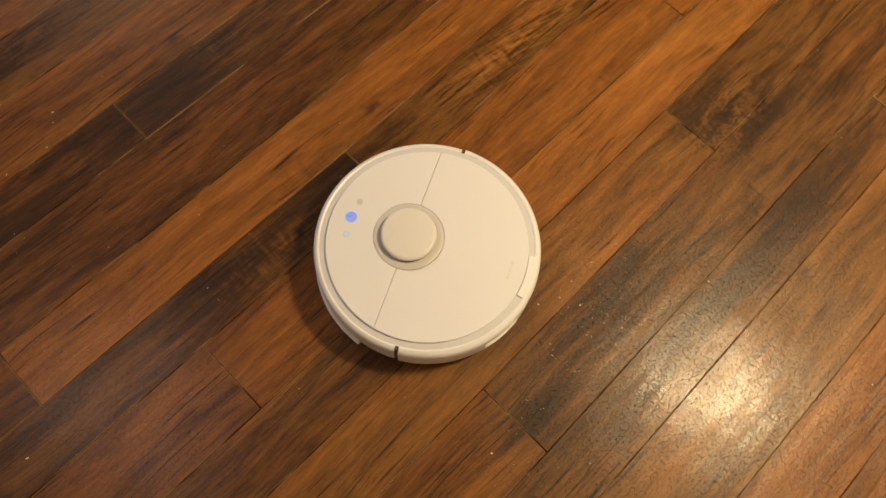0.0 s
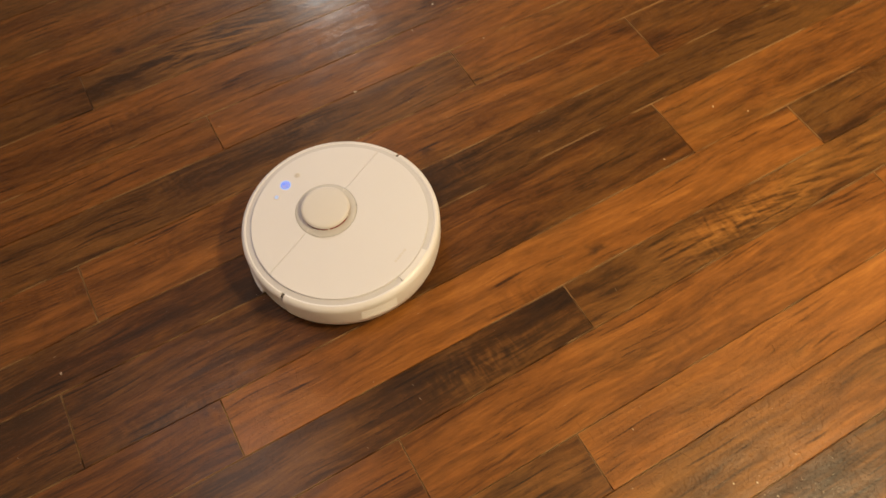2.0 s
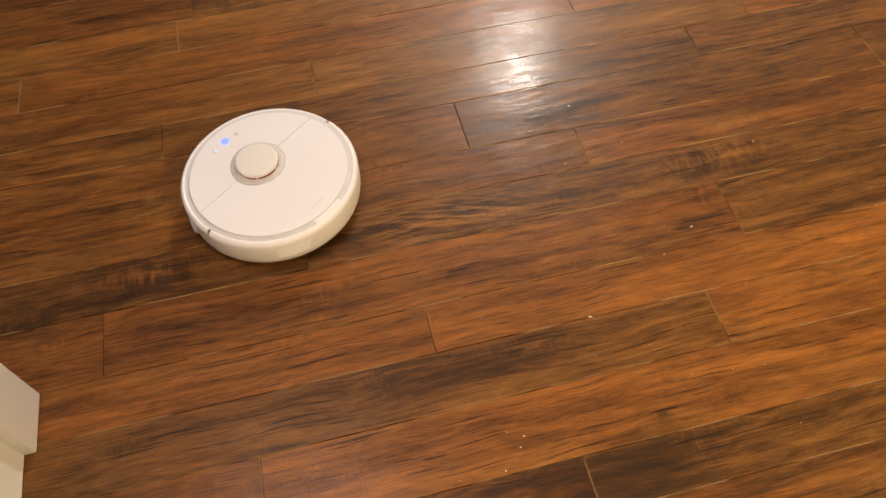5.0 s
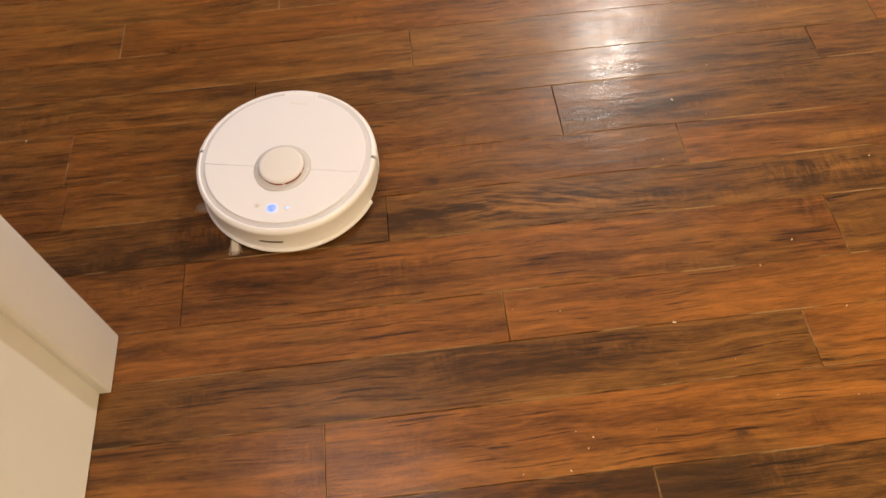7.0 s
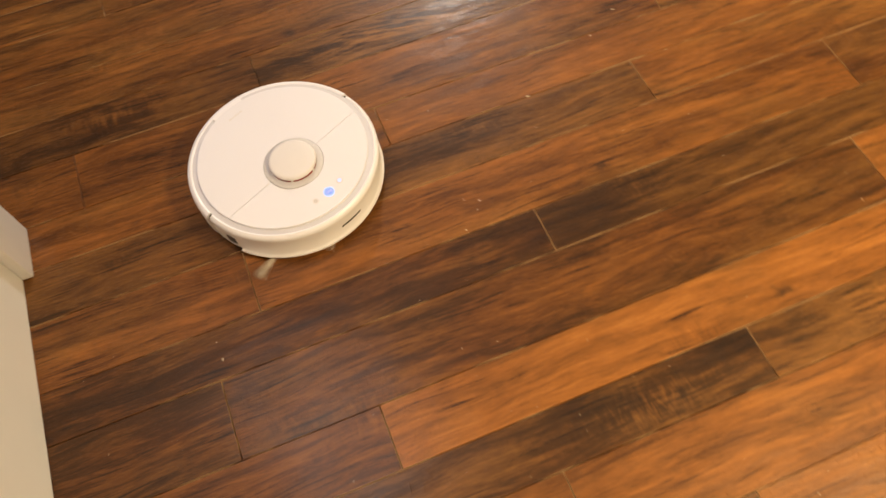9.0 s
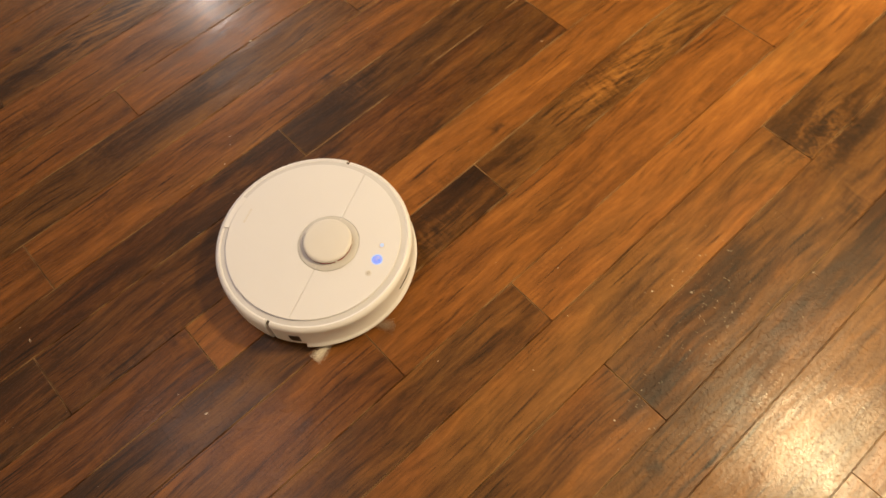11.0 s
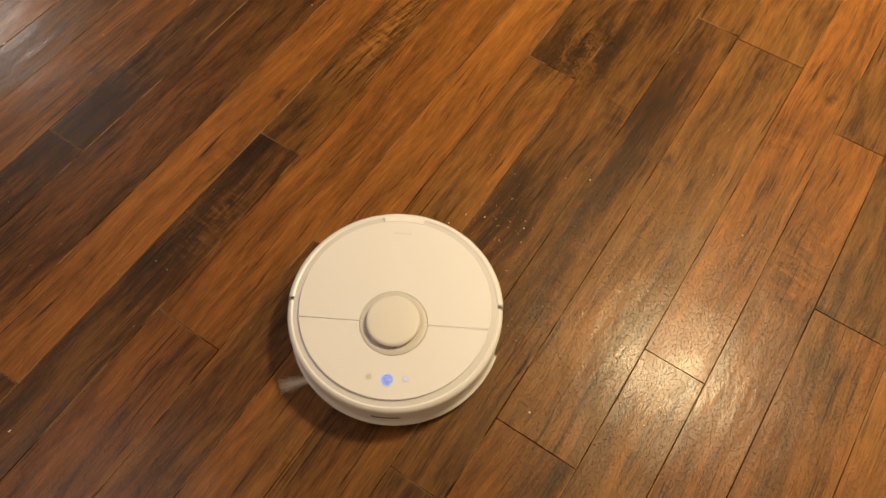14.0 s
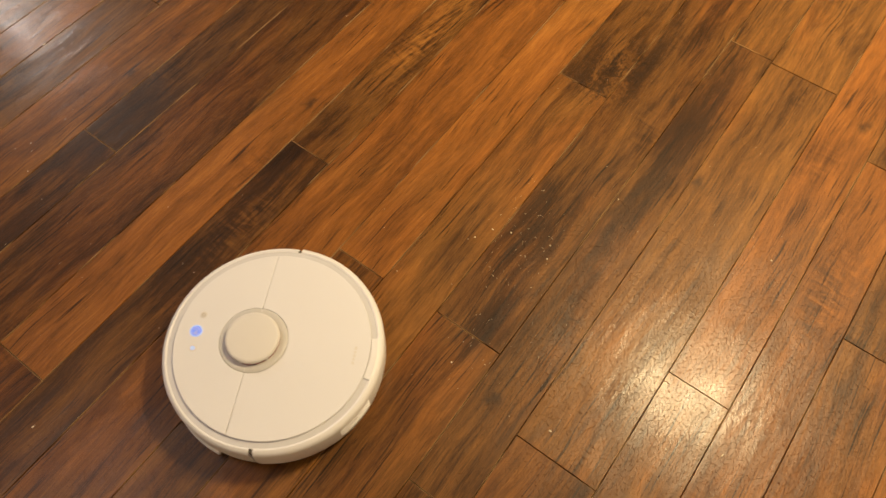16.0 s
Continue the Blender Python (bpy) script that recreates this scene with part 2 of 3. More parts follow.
def box(bm, x0, x1, y0, y1, z0, z1, bevel=0.0):
    g = bmesh.ops.create_cube(bm, size=1)
    bmesh.ops.transform(bm, matrix=Matrix.Translation(((x0 + x1) / 2, (y0 + y1) / 2, (z0 + z1) / 2)) @ Matrix.Diagonal((x1 - x0, y1 - y0, z1 - z0, 1)), verts=g["verts"])
    if bevel:
        edges = list({e for v in g["verts"] for e in v.link_edges})
        bmesh.ops.bevel(bm, geom=edges, offset=bevel, segments=2, affect="EDGES", profile=0.5)
    return bm


def lathe(profile, a0=0.0, a1=360.0, steps=96, at=(0, 0)):
    """A closed profile of (radius, height) turned about the upright axis, capped at its ends."""
    bm = bmesh.new()
    whole = abs(a1 - a0) >= 359.9
    n = steps if whole else steps + 1
    rings = []
    for i in range(n):
        a = radians(a0 + (a1 - a0) * i / steps)
        rings.append([bm.verts.new((at[0] + r * math.cos(a), at[1] + r * math.sin(a), z)) for r, z in profile])
    m = len(profile)
    for i in range(steps):
        u, w = rings[i], rings[(i + 1) % n]
        for j in range(m):
            bm.faces.new((u[j], w[j], w[(j + 1) % m], u[(j + 1) % m]))
    if not whole:
        bm.faces.new(rings[0])
        bm.faces.new(rings[-1][::-1])
    return bm


def joined(*pieces):
    """Several pieces in one bmesh."""
    bm = bmesh.new()
    for piece in pieces:
        me = bpy.data.meshes.new("piece")
        piece.to_mesh(me)
        piece.free()
        bm.from_mesh(me)
        bpy.data.meshes.remove(me)
    return bm


def slab(outline, z0, z1, bevel=0.0):
    """A flat outline of (x, y) made solid, with a rounded top edge."""
    bm = bmesh.new()
    f = bm.faces.new([bm.verts.new((x, y, z0)) for x, y in outline])
    top = bmesh.ops.extrude_face_region(bm, geom=[f])["geom"]
    verts = [g for g in top if isinstance(g, bmesh.types.BMVert)]
    bmesh.ops.translate(bm, vec=(0, 0, z1 - z0), verts=verts)
    if bevel:
        s = set(verts)
        edges = [e for e in bm.edges if e.verts[0] in s and e.verts[1] in s]
        bmesh.ops.bevel(bm, geom=edges, offset=bevel, segments=2, affect="EDGES", profile=0.5)
    return bm


def disc(r, z0, z1, at=(0, 0), bevel=0.0, n=48):
    return slab([(at[0] + r * math.cos(i * math.tau / n), at[1] + r * math.sin(i * math.tau / n)) for i in range(n)], z0, z1, bevel)


# ---- room ----
X0, X1, Y0, Y1 = -2.5, 2.5, -2.3, 4.1
floor = tagged(new("floor", mesh_of(box(bmesh.new(), X0 - 0.1, X1 + 0.1, Y0 - 0.1, Y1 + 0.1, -0.06, -0.0075), "floor", JOINT, 0)),
               "glossy hand-scraped brown hardwood plank floor", "floor", kind="structure")
tagged(new("ceiling", mesh_of(box(bmesh.new(), X0 - 0.1, X1 + 0.1, Y0 - 0.1, Y1 + 0.1, CEIL, CEIL + 0.1), "ceiling", CEILING, 0)),
       "plain off-white painted ceiling over the room", "ceiling", kind="structure")
# unseen walls added to close the room, coloured to hold bounced light down
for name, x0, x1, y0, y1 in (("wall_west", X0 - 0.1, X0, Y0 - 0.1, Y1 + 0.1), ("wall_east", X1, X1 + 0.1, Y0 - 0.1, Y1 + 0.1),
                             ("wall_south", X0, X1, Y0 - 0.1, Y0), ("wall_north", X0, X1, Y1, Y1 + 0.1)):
    tagged(new(name, mesh_of(box(bmesh.new(), x0, x1, y0, y1, -0.0065, CEIL), name, FAR_WALL, 0)), "unseen outer wall, cream darkened to stand in for a dim room", "wall", kind="structure")
# the wall that ends beside the opening, with its casing
WX, WY = -0.904, 0.335
partition = tagged(new("wall_partition", mesh_of(box(bmesh.new(), WX - 0.125, WX, Y0 + 0.002, WY - 0.018, 0.003, CEIL), "wall_partition", WALL, 0)),
                   "cream painted wall ending beside an opening", "wall", kind="structure")
tagged(new("trim_jamb", mesh_of(box(bmesh.new(), WX - 0.127, WX + 0.002, WY - 0.0175, WY - 0.002, 0.003, CEIL, 0.0015), "trim_jamb", TRIM)),
       "white painted jamb board on the wall's end", "door trim", kind="structure")
bm = box(bmesh.new(), WX + 0.0005, WX + 0.021, WY - 0.108, WY, 0.003, CEIL, 0.003)
tagged(new("trim_casing", mesh_of(bm, "trim_casing", TRIM)), "flat white painted casing board along the opening", "door trim", kind="structure")


# ---- robot vacuum ----
def arc(r, a0, a1, n, at=(0, 0)):
    return [(at[0] + r * math.cos(radians(a0 + (a1 - a0) * i / n)), at[1] + r * math.sin(radians(a0 + (a1 - a0) * i / n))) for i in range(n + 1)]


def robot_vacuum():
    """Origin on the floor under the middle; it drives towards +x."""
    robot = tagged(new("robot_vacuum"), "round white robot vacuum driving over the wooden floor", "robot vacuum")
    T = 0.0305
    part("chassis", lathe([(0.0005, 0.012), (0.150, 0.012), (0.160, 0.020), (0.160, 0.068), (0.0005, 0.068)], steps=72), DARK, robot, "black underside")
    # rear shell and front bumper, parted by two slits
    part("rear_shell", lathe([(0.161, 0.016), (0.169, 0.014), (0.1735, 0.018), (0.1755, 0.030), (0.1755, 0.066), (0.1745, 0.0725), (0.171, 0.077), (0.167, 0.0785),
                              (0.1645, 0.0775), (0.161, 0.070)], 94.9, 268.4, 84), SHELL, robot)
    low = [(0.162, 0.016), (0.1700, 0.0145), (0.1722, 0.018), (0.1725, 0.024)]
    foot = [(0.162, 0.013), (0.173, 0.0105), (0.1768, 0.013), (0.1772, 0.017), (0.1745, 0.0205), (0.1728, 0.024)]
    top = [(0.1725, 0.060), (0.1738, 0.0655), (0.1735, 0.0715), (0.1705, 0.0765), (0.167, 0.0782), (0.1645, 0.0772), (0.162, 0.068)]
    shell = joined(lathe(foot + top, -71, 73, 68), lathe(low + top, -89.6, -71, 10), lathe(low + top, 73, 92.7, 10))
    bumper = part("bumper", shell, SHELL, robot, "white bumper with a flared foot")
    part("sensor_slit", lathe([(0.1718, 0.0405), (0.17295, 0.0405), (0.17295, 0.0450), (0.1718, 0.0450)], -7.5, 7.5, 12), DARK, bumper, "dark sensor slit")
    window = lathe([(0.1718, 0.030), (0.1732, 0.030), (0.1732, 0.050), (0.1718, 0.050)], -79.5, -73.5, 8)
    part("side_sensor", window, DARK, bumper, "dark side sensor window")
    # added dark blocks that paint the shade inside the two slits
    for a in (92.75, 268.45):
        part("slit_filler", lathe([(0.158, 0.018), (0.1700, 0.018), (0.1700, 0.0745), (0.158, 0.0745)], a, a + 2.1 if a < 200 else a + 1.9, 3), SLIT_SHADE, robot, "dark filler standing in for the shade in the bumper slit")
    # grey groove round the lid
    part("groove", lathe([(0.150, 0.070), (0.1648, 0.070), (0.1648, 0.0768), (0.1553, 0.0768), (0.1553, 0.0772), (0.150, 0.0772)], steps=120), GREY, robot, "grey groove round the lid")
    part("lid_latch", lathe([(0.1552, 0.0768), (0.1665, 0.0768), (0.1668, 0.0785), (0.1655, 0.0797), (0.1560, 0.0797)], 168, 192, 16), SHELL, robot)
    # lid in two pieces round the turret
    R, H = 0.1548, 0.0544
    g = 0.00027
    a, h = math.degrees(math.acos((T + g) / R)), math.degrees(math.asin(g / H))
    front = arc(R, -a, a, 60) + arc(H, 90 - h, -90 + h, 32, (T, 0))
    part("front_panel", slab(front, 0.0740, 0.0815, 0.0011), PLATE, robot, "cream front panel", 12)
    a, h = math.degrees(math.acos((T - g) / R)), h
    rear = arc(R, a, 360 - a, 84) + arc(H, 270 - h, 90 + h, 32, (T, 0))
    part("lid", slab(rear, 0.0740, 0.0815, 0.0011), PLATE, robot, "cream dustbin lid", 12)
    # turret
    turret = part("turret_ring", lathe([(0.036, 0.070), (0.0540, 0.070), (0.0540, 0.0812), (0.0520, 0.0822), (0.0480, 0.0826), (0.0450, 0.0828), (0.036, 0.0828)], steps=72, at=(T, 0)), RING, robot, "grey ring under the turret")
    part("turret_core", lathe([(0.0005, 0.070), (0.0418, 0.070), (0.0418, 0.0885), (0.0005, 0.0885)], steps=48, at=(T, 0)), RED, turret, "dark red scanner window")
    part("turret_cap", lathe([(0.0005, 0.0945), (0.0365, 0.0945), (0.0402, 0.0939), (0.0420, 0.0924), (0.0426, 0.0900), (0.0424, 0.0876), (0.0375, 0.0870), (0.0005, 0.0870)], steps=72, at=(T, 0)), CAP, turret, "beige turret cap")
    for k in range(6):
        part("strut", lathe([(0.0405, 0.0775), (0.0424, 0.0775), (0.0424, 0.0890), (0.0405, 0.0890)], 60 * k + 14, 60 * k + 19, 2, (T, 0)), CAP, turret)
    for s in (1, -1):
        part("turret_mark", box(bmesh.new(), T - 0.0006, T + 0.0006, s * 0.0495 - 0.0035, s * 0.0495 + 0.0035, 0.0800, 0.0826), PALE, turret)
    # buttons
    button = part("power_button", disc(0.0098, 0.0805, 0.0819, (0.1240, 0), 0.0003), BLUE_SOFT, robot, "glowing blue power button")
    part("light_ring", lathe([(0.0082, 0.0812), (0.0099, 0.0812), (0.0099, 0.0823), (0.0082, 0.0823)], steps=40, at=(0.1240, 0)), BLUE_WHITE, button, "bright pale blue light ring")
    part("light_ring", lathe([(0.0070, 0.0812), (0.0080, 0.0812), (0.0080, 0.0822), (0.0070, 0.0822)], steps=40, at=(0.1240, 0)), BLUE, button, "blue light ring")
    part("power_symbol", lathe([(0.0036, 0.0815), (0.0046, 0.0815), (0.0046, 0.0823), (0.0036, 0.0823)], 125, 415, 24, (0.1240, 0)), BLUE, button)
    part("power_symbol", box(bmesh.new(), 0.1240, 0.1295, -0.0006, 0.0006, 0.0815, 0.0823), BLUE, button)
    dock = part("dock_button", disc(0.0058, 0.0805, 0.0818, (0.1205, 0.0285), 0.0003), PALE, robot, "small round button with a lit icon")
    part("icon", disc(0.0036, 0.0812, 0.0821, (0.1205, 0.0285), 0, 6), BLUE_WHITE, dock)
    spot = part("spot_button", disc(0.0058, 0.0805, 0.0818, (0.1205, -0.0285), 0.0003), PALE, robot, "small unlit round button")
    part("icon", lathe([(0.0016, 0.0812), (0.0030, 0.0812), (0.0030, 0.0821), (0.0016, 0.0821)], steps=16, at=(0.1205, -0.0285)), ICON, spot)
    # faint print on the lid, and the outlet louvres
    for i, (w, y) in enumerate(((0.006, -0.012), (0.004, -0.0055), (0.005, 0.0005), (0.004, 0.0065), (0.005, 0.0125))):
        part("print_bar", box(bmesh.new(), -0.1335, -0.1295, y - w / 2, y + w / 2, 0.0808, 0.08165), PALE, robot, "faint grey print")
    for i in range(6):
        z = 0.034 + 0.0048 * i
        part("louvre", lathe([(0.1745, z), (0.1762, z + 0.0006), (0.1762, z + 0.0020), (0.1745, z + 0.0026)], 139, 160, 14), SHELL, robot)
    # running gear
    for s in (1, -1):
        bm = lathe([(0.010, -0.011), (0.033, -0.011), (0.035, -0.008), (0.035, 0.008), (0.033, 0.011), (0.010, 0.011)], steps=32)
        bmesh.ops.transform(bm, matrix=pose(0, s * 0.115, 0.036, 90), verts=bm.verts)
        part("wheel", bm, RUBBER, robot, "black rubber wheel")
    bm = lathe([(0.003, -0.006), (0.012, -0.006), (0.012, 0.006), (0.003, 0.006)], steps=20)
    bmesh.ops.transform(bm, matrix=pose(0.135, 0, 0.0125, 90), verts=bm.verts)
    part("caster", bm, RUBBER, robot)
    # side brush with three tufts
    brush = part("side_brush", lathe([(0.0005, 0.004), (0.010, 0.004), (0.012, 0.007), (0.010, 0.012), (0.0005, 0.012)], steps=20), CAP, robot, "white spinning side brush")
    brush.location = BRUSH
    rng = random.Random(5)
    for k in range(3):
        bm = bmesh.new()
        for j in range(26):
            a = radians(120 * k + rng.uniform(-3, 3))
            tip = 0.083 + rng.uniform(-0.008, 0.005)
            w = rng.uniform(-0.003, 0.003)
            q = [(0.008, 0.0075), (0.045, 0.0055), (tip, 0.0018)]
            spread = [w * 0.5, w, w * 2.4]
            rows = []
            for (r, z), s in zip(q, spread):
                c = Vector((r * math.cos(a) - s * math.sin(a), r * math.sin(a) + s * math.cos(a), z))
                rows.append([bm.verts.new(c + Vector(o)) for o in ((0, 0, 0.0006), (0.0004, 0.0004, 0), (-0.0004, -0.0004, 0))])
            for u, v in zip(rows, rows[1:]):
                for i in range(3):
                    bm.faces.new((u[i], v[i], v[(i + 1) % 3], u[(i + 1) % 3]))
        part("tuft", bm, BRISTLE, brush, "pale bristle tuft", 0)
    return robot, brush


BRUSH = (0.098, -0.098, 0.0)
robot, brush = robot_vacuum()

# ---- crumbs on the floor ----
SPOTS = [(0.037, -0.865), (-0.087, 0.057), (-0.133, 0.008), (-0.446, -0.392), (0.485, -0.929), (0.543, -0.216), (0.761, -0.206), (0.097, 0.241),
    (0.405, 0.236), (-0.587, 0.629), (-0.098, 0.04), (0.359, 0.381), (0.282, 0.334), (0.577, 0.552), (0.171, 0.596), (-0.605, -0.058), (0.708, -0.161),
    (-1.138, 0.821), (0.332, 0.839), (0.232, 0.751), (0.257, -0.759), (0.29, -0.776), (0.297, -0.889), (0.536, -1.217), (0.338, -1.123), (0.037, -1.06),
    (0.121, -1.223), (0.166, -1.3), (0.304, -0.807), (0.324, -0.879)]


def crumbs():
    rng = random.Random(11)
    shapes = []
    for k in range(4):
        bm = bmesh.new()
        bmesh.ops.create_icosphere(bm, subdivisions=1, radius=1)
        for v in bm.verts:
            v.co *= rng.uniform(0.65, 1.2)
            v.co.x *= (1.0, 1.9, 1.2, 2.4)[k]
            v.co.z = v.co.z * 0.6 + 0.55
        shapes.append(mesh_of(bm, "crumb", CRUMB, 0))
    for i, (x, y) in enumerate(SPOTS):
        ob = new("crumb", shapes[i % 4])
        ob.matrix_world = pose(x, y, -0.0002, 0, 0, rng.uniform(0, 360)) @ Matrix.Scale(rng.uniform(0.0009, 0.0017), 4)
        tagged(ob, "tiny pale crumb lying on the floorboards", "crumb", "crumbs on the floor")


crumbs()


def dust():
    """Fine pale specks swept together on the boards."""
    rng = random.Random(21)
    bm = bmesh.new()
    for x, y, sx, sy, n in ((0.30, -0.83, 0.07, 0.035, 110), (0.10, -0.90, 0.06, 0.04, 40), (0.45, -1.05, 0.25, 0.2, 60), (0.1, 0.1, 0.5, 0.35, 60), (-0.25, -0.3, 0.3, 0.25, 40)):
        for i in range(n):
            c = Vector((rng.gauss(x, sx), rng.gauss(y, sy), 0.0004))
            r, a = rng.uniform(0.00025, 0.0006), rng.uniform(0, 6.28)
            u, w = Vector((math.cos(a), math.sin(a), 0)) * r * rng.uniform(1, 2.5), Vector((-math.sin(a), math.cos(a), 0)) * r
            ring = [bm.verts.new(c + d) for d in (u, w, -u, -w)]
            tip = bm.verts.new(c + Vector((0, 0, r)))
            for j in range(4):
                bm.faces.new((ring[j], ring[(j + 1) % 4], tip))
    tagged(new("dust_specks", mesh_of(bm, "dust_specks", CRUMB, 0)), "fine pale dust specks scattered on the floorboards", "dust", kind="stuff")


dust()

# ---- floorboards ----
# rows: the upper edge of each row, and the butt joints in it
LINES = [1.413, 1.266, 1.156, 1.044, 0.925, 0.826, 0.686, 0.579, 0.473, 0.3392, 0.2407, 0.1306, 0.001, -0.093, -0.2338, -0.3436, -0.4394, -0.5748,
    -0.6765, -0.7896, -0.9226, -1.0196, -1.166, -1.276, -1.379, -1.5157]
JOINTS = {1.413: [-0.565], 1.156: [-0.968], 1.044: [-0.305], 0.925: [-0.655, 0.583], 0.826: [-0.013], 0.686: [-1.029, 0.221], 0.579: [-0.39], 0.473:
    [-0.777, 0.453], 0.3392: [-0.194, 1.027], 0.2407: [-1.0, 0.323], 0.1306: [-0.522, 0.701], 0.001: [-0.003], -0.093: [-0.616, 0.605], -0.2338: [-0.387,
    0.837], -0.3436: [0.221], -0.4394: [-0.161], -0.5748: [0.091], -0.6765: [0.685], -0.7896: [0.097], -0.9226: [0.984], -1.0196: [-0.0], -1.166: [0.239],
    -1.276: [0.854], -1.379: [0.47]}
# (row, board along it from the west): tone, orange, figure of the boards that stand out
# rows 1 to 5, board 0: haze on the floor painted in as lighter tone
TONES = {(1, 0): (0.58, 0.55, 0.4), (2, 0): (0.55, 0.5, 0.5), (3, 0): (0.56, 0.5, 0.3), (4, 0): (0.50, 0.45, 0.6), (4, 1): (0.46, 0.40, 0.3), (4, 2): (0.44, 0.45, 0.4), (5, 0): (0.50, 0.55, 0.7), (5, 1): (0.44, 0.50, 0.4),
         (6, 0): (0.46, 0.70, 0.3), (6, 1): (0.50, 0.60, 0.5), (6, 2): (0.48, 0.70, 0.3), (7, 0): (0.36, 0.45, 0.7), (7, 1): (0.46, 0.30, 1.0),
         (8, 0): (0.50, 0.70, 0.2), (8, 1): (0.50, 0.70, 0.5), (8, 2): (0.42, 0.25, 0.4), (9, 0): (0.54, 0.75, 0.4), (9, 1): (0.60, 0.75, 0.3), (9, 2): (0.42, 0.5, 0.7)}
TONES |= {(10, 1): (0.46, 0.30, 0.2), (10, 2): (0.58, 0.60, 0.6), (11, 0): (0.46, 0.75, 0.3), (11, 1): (0.54, 0.65, 0.7), (11, 2): (0.40, 0.50, 0.6),
          (12, 0): (0.32, 0.55, 0.8), (12, 1): (0.40, 0.30, 0.3), (13, 0): (0.33, 0.50, 0.5), (13, 1): (0.37, 0.60, 0.3), (13, 2): (0.56, 0.70, 0.4),
          (14, 0): (0.37, 0.80, 0.3), (14, 1): (0.63, 0.80, 0.3), (14, 2): (0.34, 0.40, 0.5), (15, 0): (0.36, 0.45, 0.8), (15, 1): (0.50, 0.40, 0.6)}
TONES |= {(16, 0): (0.50, 0.70, 0.3), (16, 1): (0.59, 0.80, 0.5), (17, 0): (0.44, 0.50, 0.5), (17, 1): (0.70, 0.75, 0.3), (18, 0): (0.58, 0.50, 0.8),
          (18, 1): (0.40, 0.20, 0.6), (19, 0): (0.50, 0.60, 0.7), (19, 1): (0.42, 0.45, 1.0), (20, 0): (0.42, 0.40, 0.8), (20, 1): (0.52, 0.25, 0.1),
          (21, 0): (0.48, 0.60, 0.6), (21, 1): (0.52, 0.35, 0.3), (22, 0): (0.54, 0.55, 0.5), (22, 1): (0.58, 0.75, 0.5), (23, 0): (0.53, 0.80, 0.4),
          (23, 1): (0.40, 0.40, 0.7), (24, 0): (0.54, 0.60, 0.4), (24, 1): (0.38, 0.35, 1.0)}


def boards():
    rng = random.Random(3)
    edges = list(LINES)
    while edges[0] < Y1:
        edges.insert(0, edges[0] + rng.choice((0.092, 0.115, 0.135)))
    while edges[-1] > Y0:
        edges.append(edges[-1] - rng.choice((0.092, 0.115, 0.135)))
    gap, bev, deep = 0.0006, 0.0007, 0.007
    for top, low in zip(edges, edges[1:]):
        known = JOINTS.get(top, [])
        cuts = list(known) or [rng.uniform(-1.0, 1.0)]
        while cuts[0] - X0 > 0.5:
            cuts.insert(0, cuts[0] - rng.uniform(0.95, 1.35))
        while X1 - cuts[-1] > 0.5:
            cuts.append(cuts[-1] + rng.uniform(0.95, 1.35))
        cuts = [X0] + [c for c in cuts if X0 + 0.2 < c < X1 - 0.2] + [X1]
        hi, lo = min(top, Y1), max(low, Y0)
        for a, b in zip(cuts, cuts[1:]):
            cx, cy, hx, hy = (a + b) / 2, (hi + lo) / 2, (b - a) / 2 - gap, (hi - lo) / 2 - gap
            lift = rng.uniform(-0.0003, 0.0003)
            levels = ((0, -deep), (0, -bev + lift), (bev, lift))
            verts, faces = [], []
            for s, z in levels:
                verts += [(-hx + s, -hy + s, z), (hx - s, -hy + s, z), (hx - s, hy - s, z), (-hx + s, hy - s, z)]
            for lv in (0, 4):
                faces += [(lv + i, lv + (i + 1) % 4, lv + 4 + (i + 1) % 4, lv + 4 + i) for i in range(4)]
            faces.append((8, 9, 10, 11))
            me = bpy.data.meshes.new("plank")
            me.from_pydata(verts, [], faces)
            me.materials.append(WOOD)
            ob = new("plank", me)
            ob.location = (cx, cy, 0)
            ob.parent = floor
            t = TONES.get((LINES.index(top), sum(c <= a + 0.001 for c in known)) if top in LINES else None, (rng.uniform(0.3, 0.7), rng.uniform(0.3, 0.8), rng.uniform(0.2, 1.0)))
            ob.color = (*t, 1)


boards()


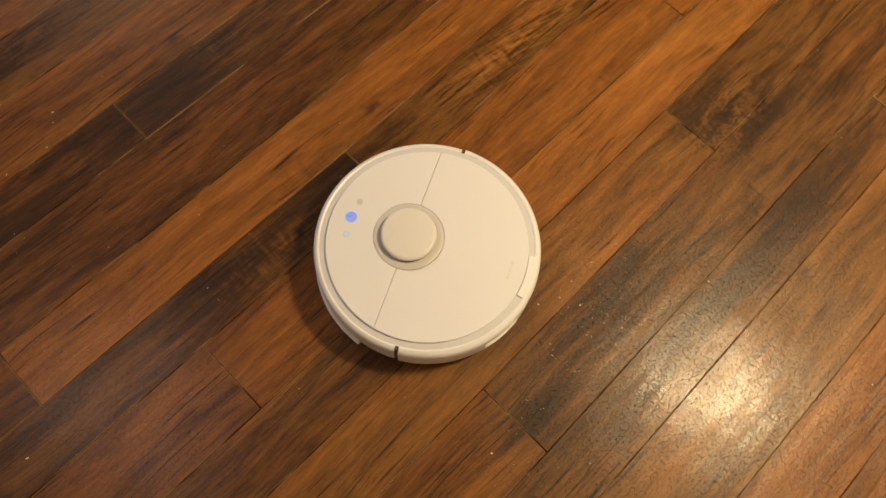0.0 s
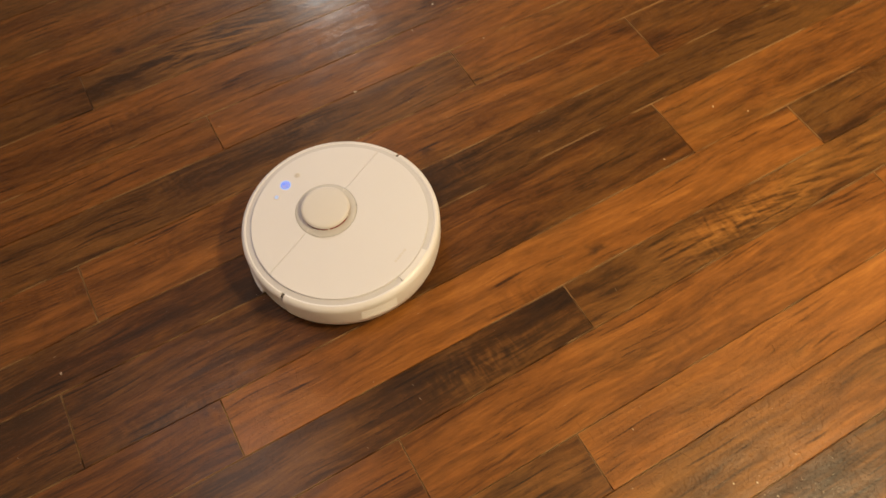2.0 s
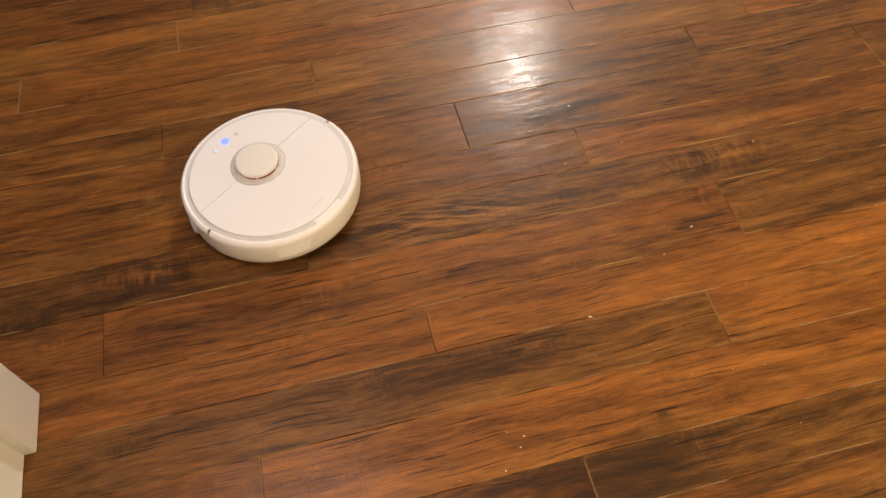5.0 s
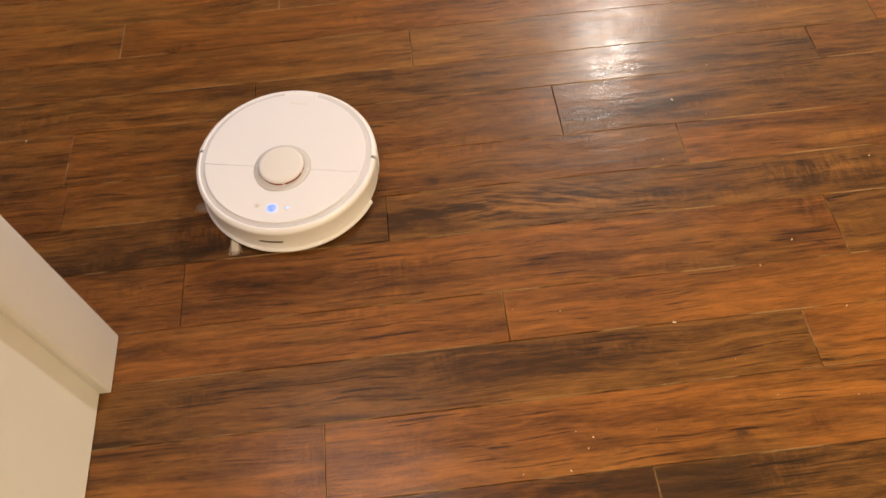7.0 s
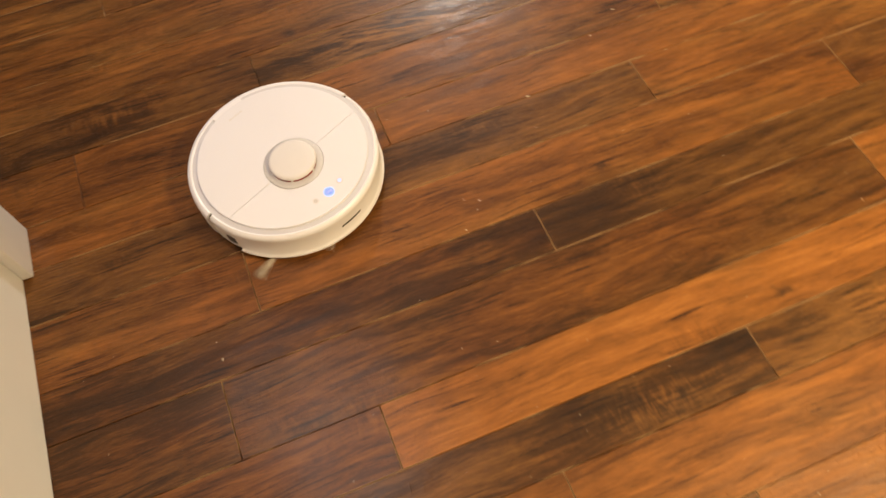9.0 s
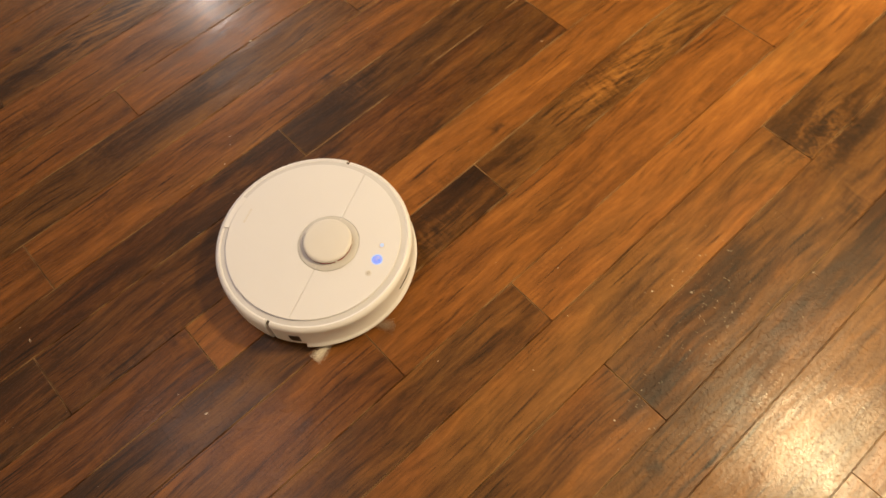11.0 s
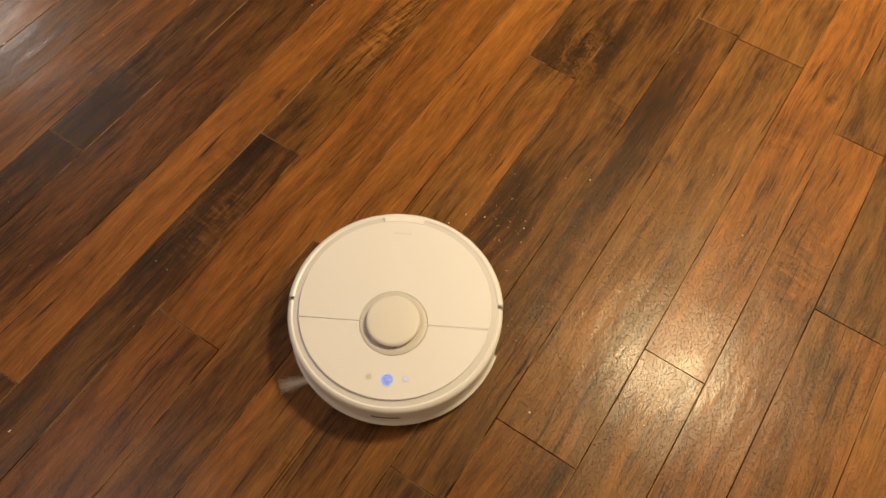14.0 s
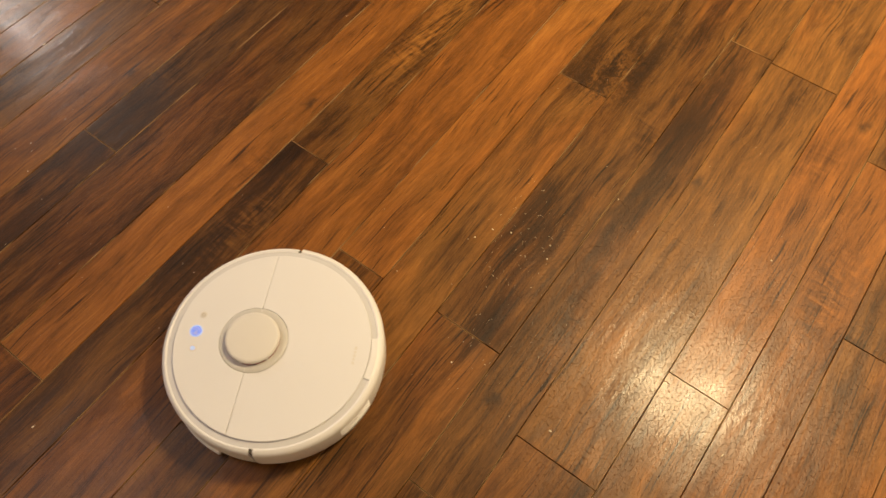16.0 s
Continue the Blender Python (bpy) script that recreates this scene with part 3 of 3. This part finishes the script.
# ---- movement ----
def motions():
    # seconds, place, heading
    way = [(0, 0.182, -0.581, 115.9), (0.5, 0.129, -0.475, 115.9), (1, 0.060, -0.338, 115.9), (1.5, -0.008, -0.206, 115.9),
           (2, -0.075, -0.069, 115.9), (2.5, -0.138, 0.066, 115.9), (3, -0.205, 0.201, 115.9), (3.5, -0.270, 0.336, 115.9),
           (4, -0.335, 0.473, 115.9), (4.5, -0.383, 0.582, 115.9), (4.8, -0.412, 0.641, 119.5), (5.2, -0.445, 0.681, 140.5),
           (5.6, -0.479, 0.701, 167.5), (6, -0.513, 0.706, 194.5), (6.4, -0.543, 0.692, 220.5), (6.8, -0.564, 0.665, 244.3),
           (7, -0.571, 0.642, 258.6), (7.5, -0.558, 0.585, 290.8), (8, -0.523, 0.508, 295.6), (8.5, -0.459, 0.380, 295.6),
           (9, -0.393, 0.244, 295.6), (9.5, -0.325, 0.106, 295.6), (10, -0.256, -0.029, 295.6), (11.15, -0.105, -0.337, 295.6),
           (12.3, 0.037, -0.632, 295.6), (12.5, 0.047, -0.656, 295.6), (13, 0.075, -0.714, 287.8), (13.5, 0.074, -0.762, 248.8),
           (14, 0.043, -0.795, 209.6), (14.5, -0.005, -0.807, 173.6), (15, -0.048, -0.788, 136.4), (15.5, -0.083, -0.730, 117.6),
           (16, -0.129, -0.635, 117.2)]
    walk(robot, [(t, pose(x, y, 0, 0, 0, h)) for t, x, y, h in way])
    # the side brush spins; its tufts' angle at each half second
    seen = {7.5: -60, 8: -45, 8.5: -45, 9: -81, 9.5: -56, 10: -23, 12.5: -75, 13: -45, 13.5: -17, 14: -72, 14.5: -44}
    angle, stops = 15.0, []
    for i in range(33):
        if i:
            want = seen.get(i / 2, 15) - (angle - 370)
            angle += -370 + (want + 60) % 120 - 60
        stops.append(angle)
    rows = []
    for i in range(161):
        k, f = i // 5, i % 5 / 5
        a = stops[k] + (stops[min(k + 1, 32)] - stops[k]) * f
        rows.append((i / 10, pose(*BRUSH, 0, 0, a)))
    walk(brush, rows)


motions()
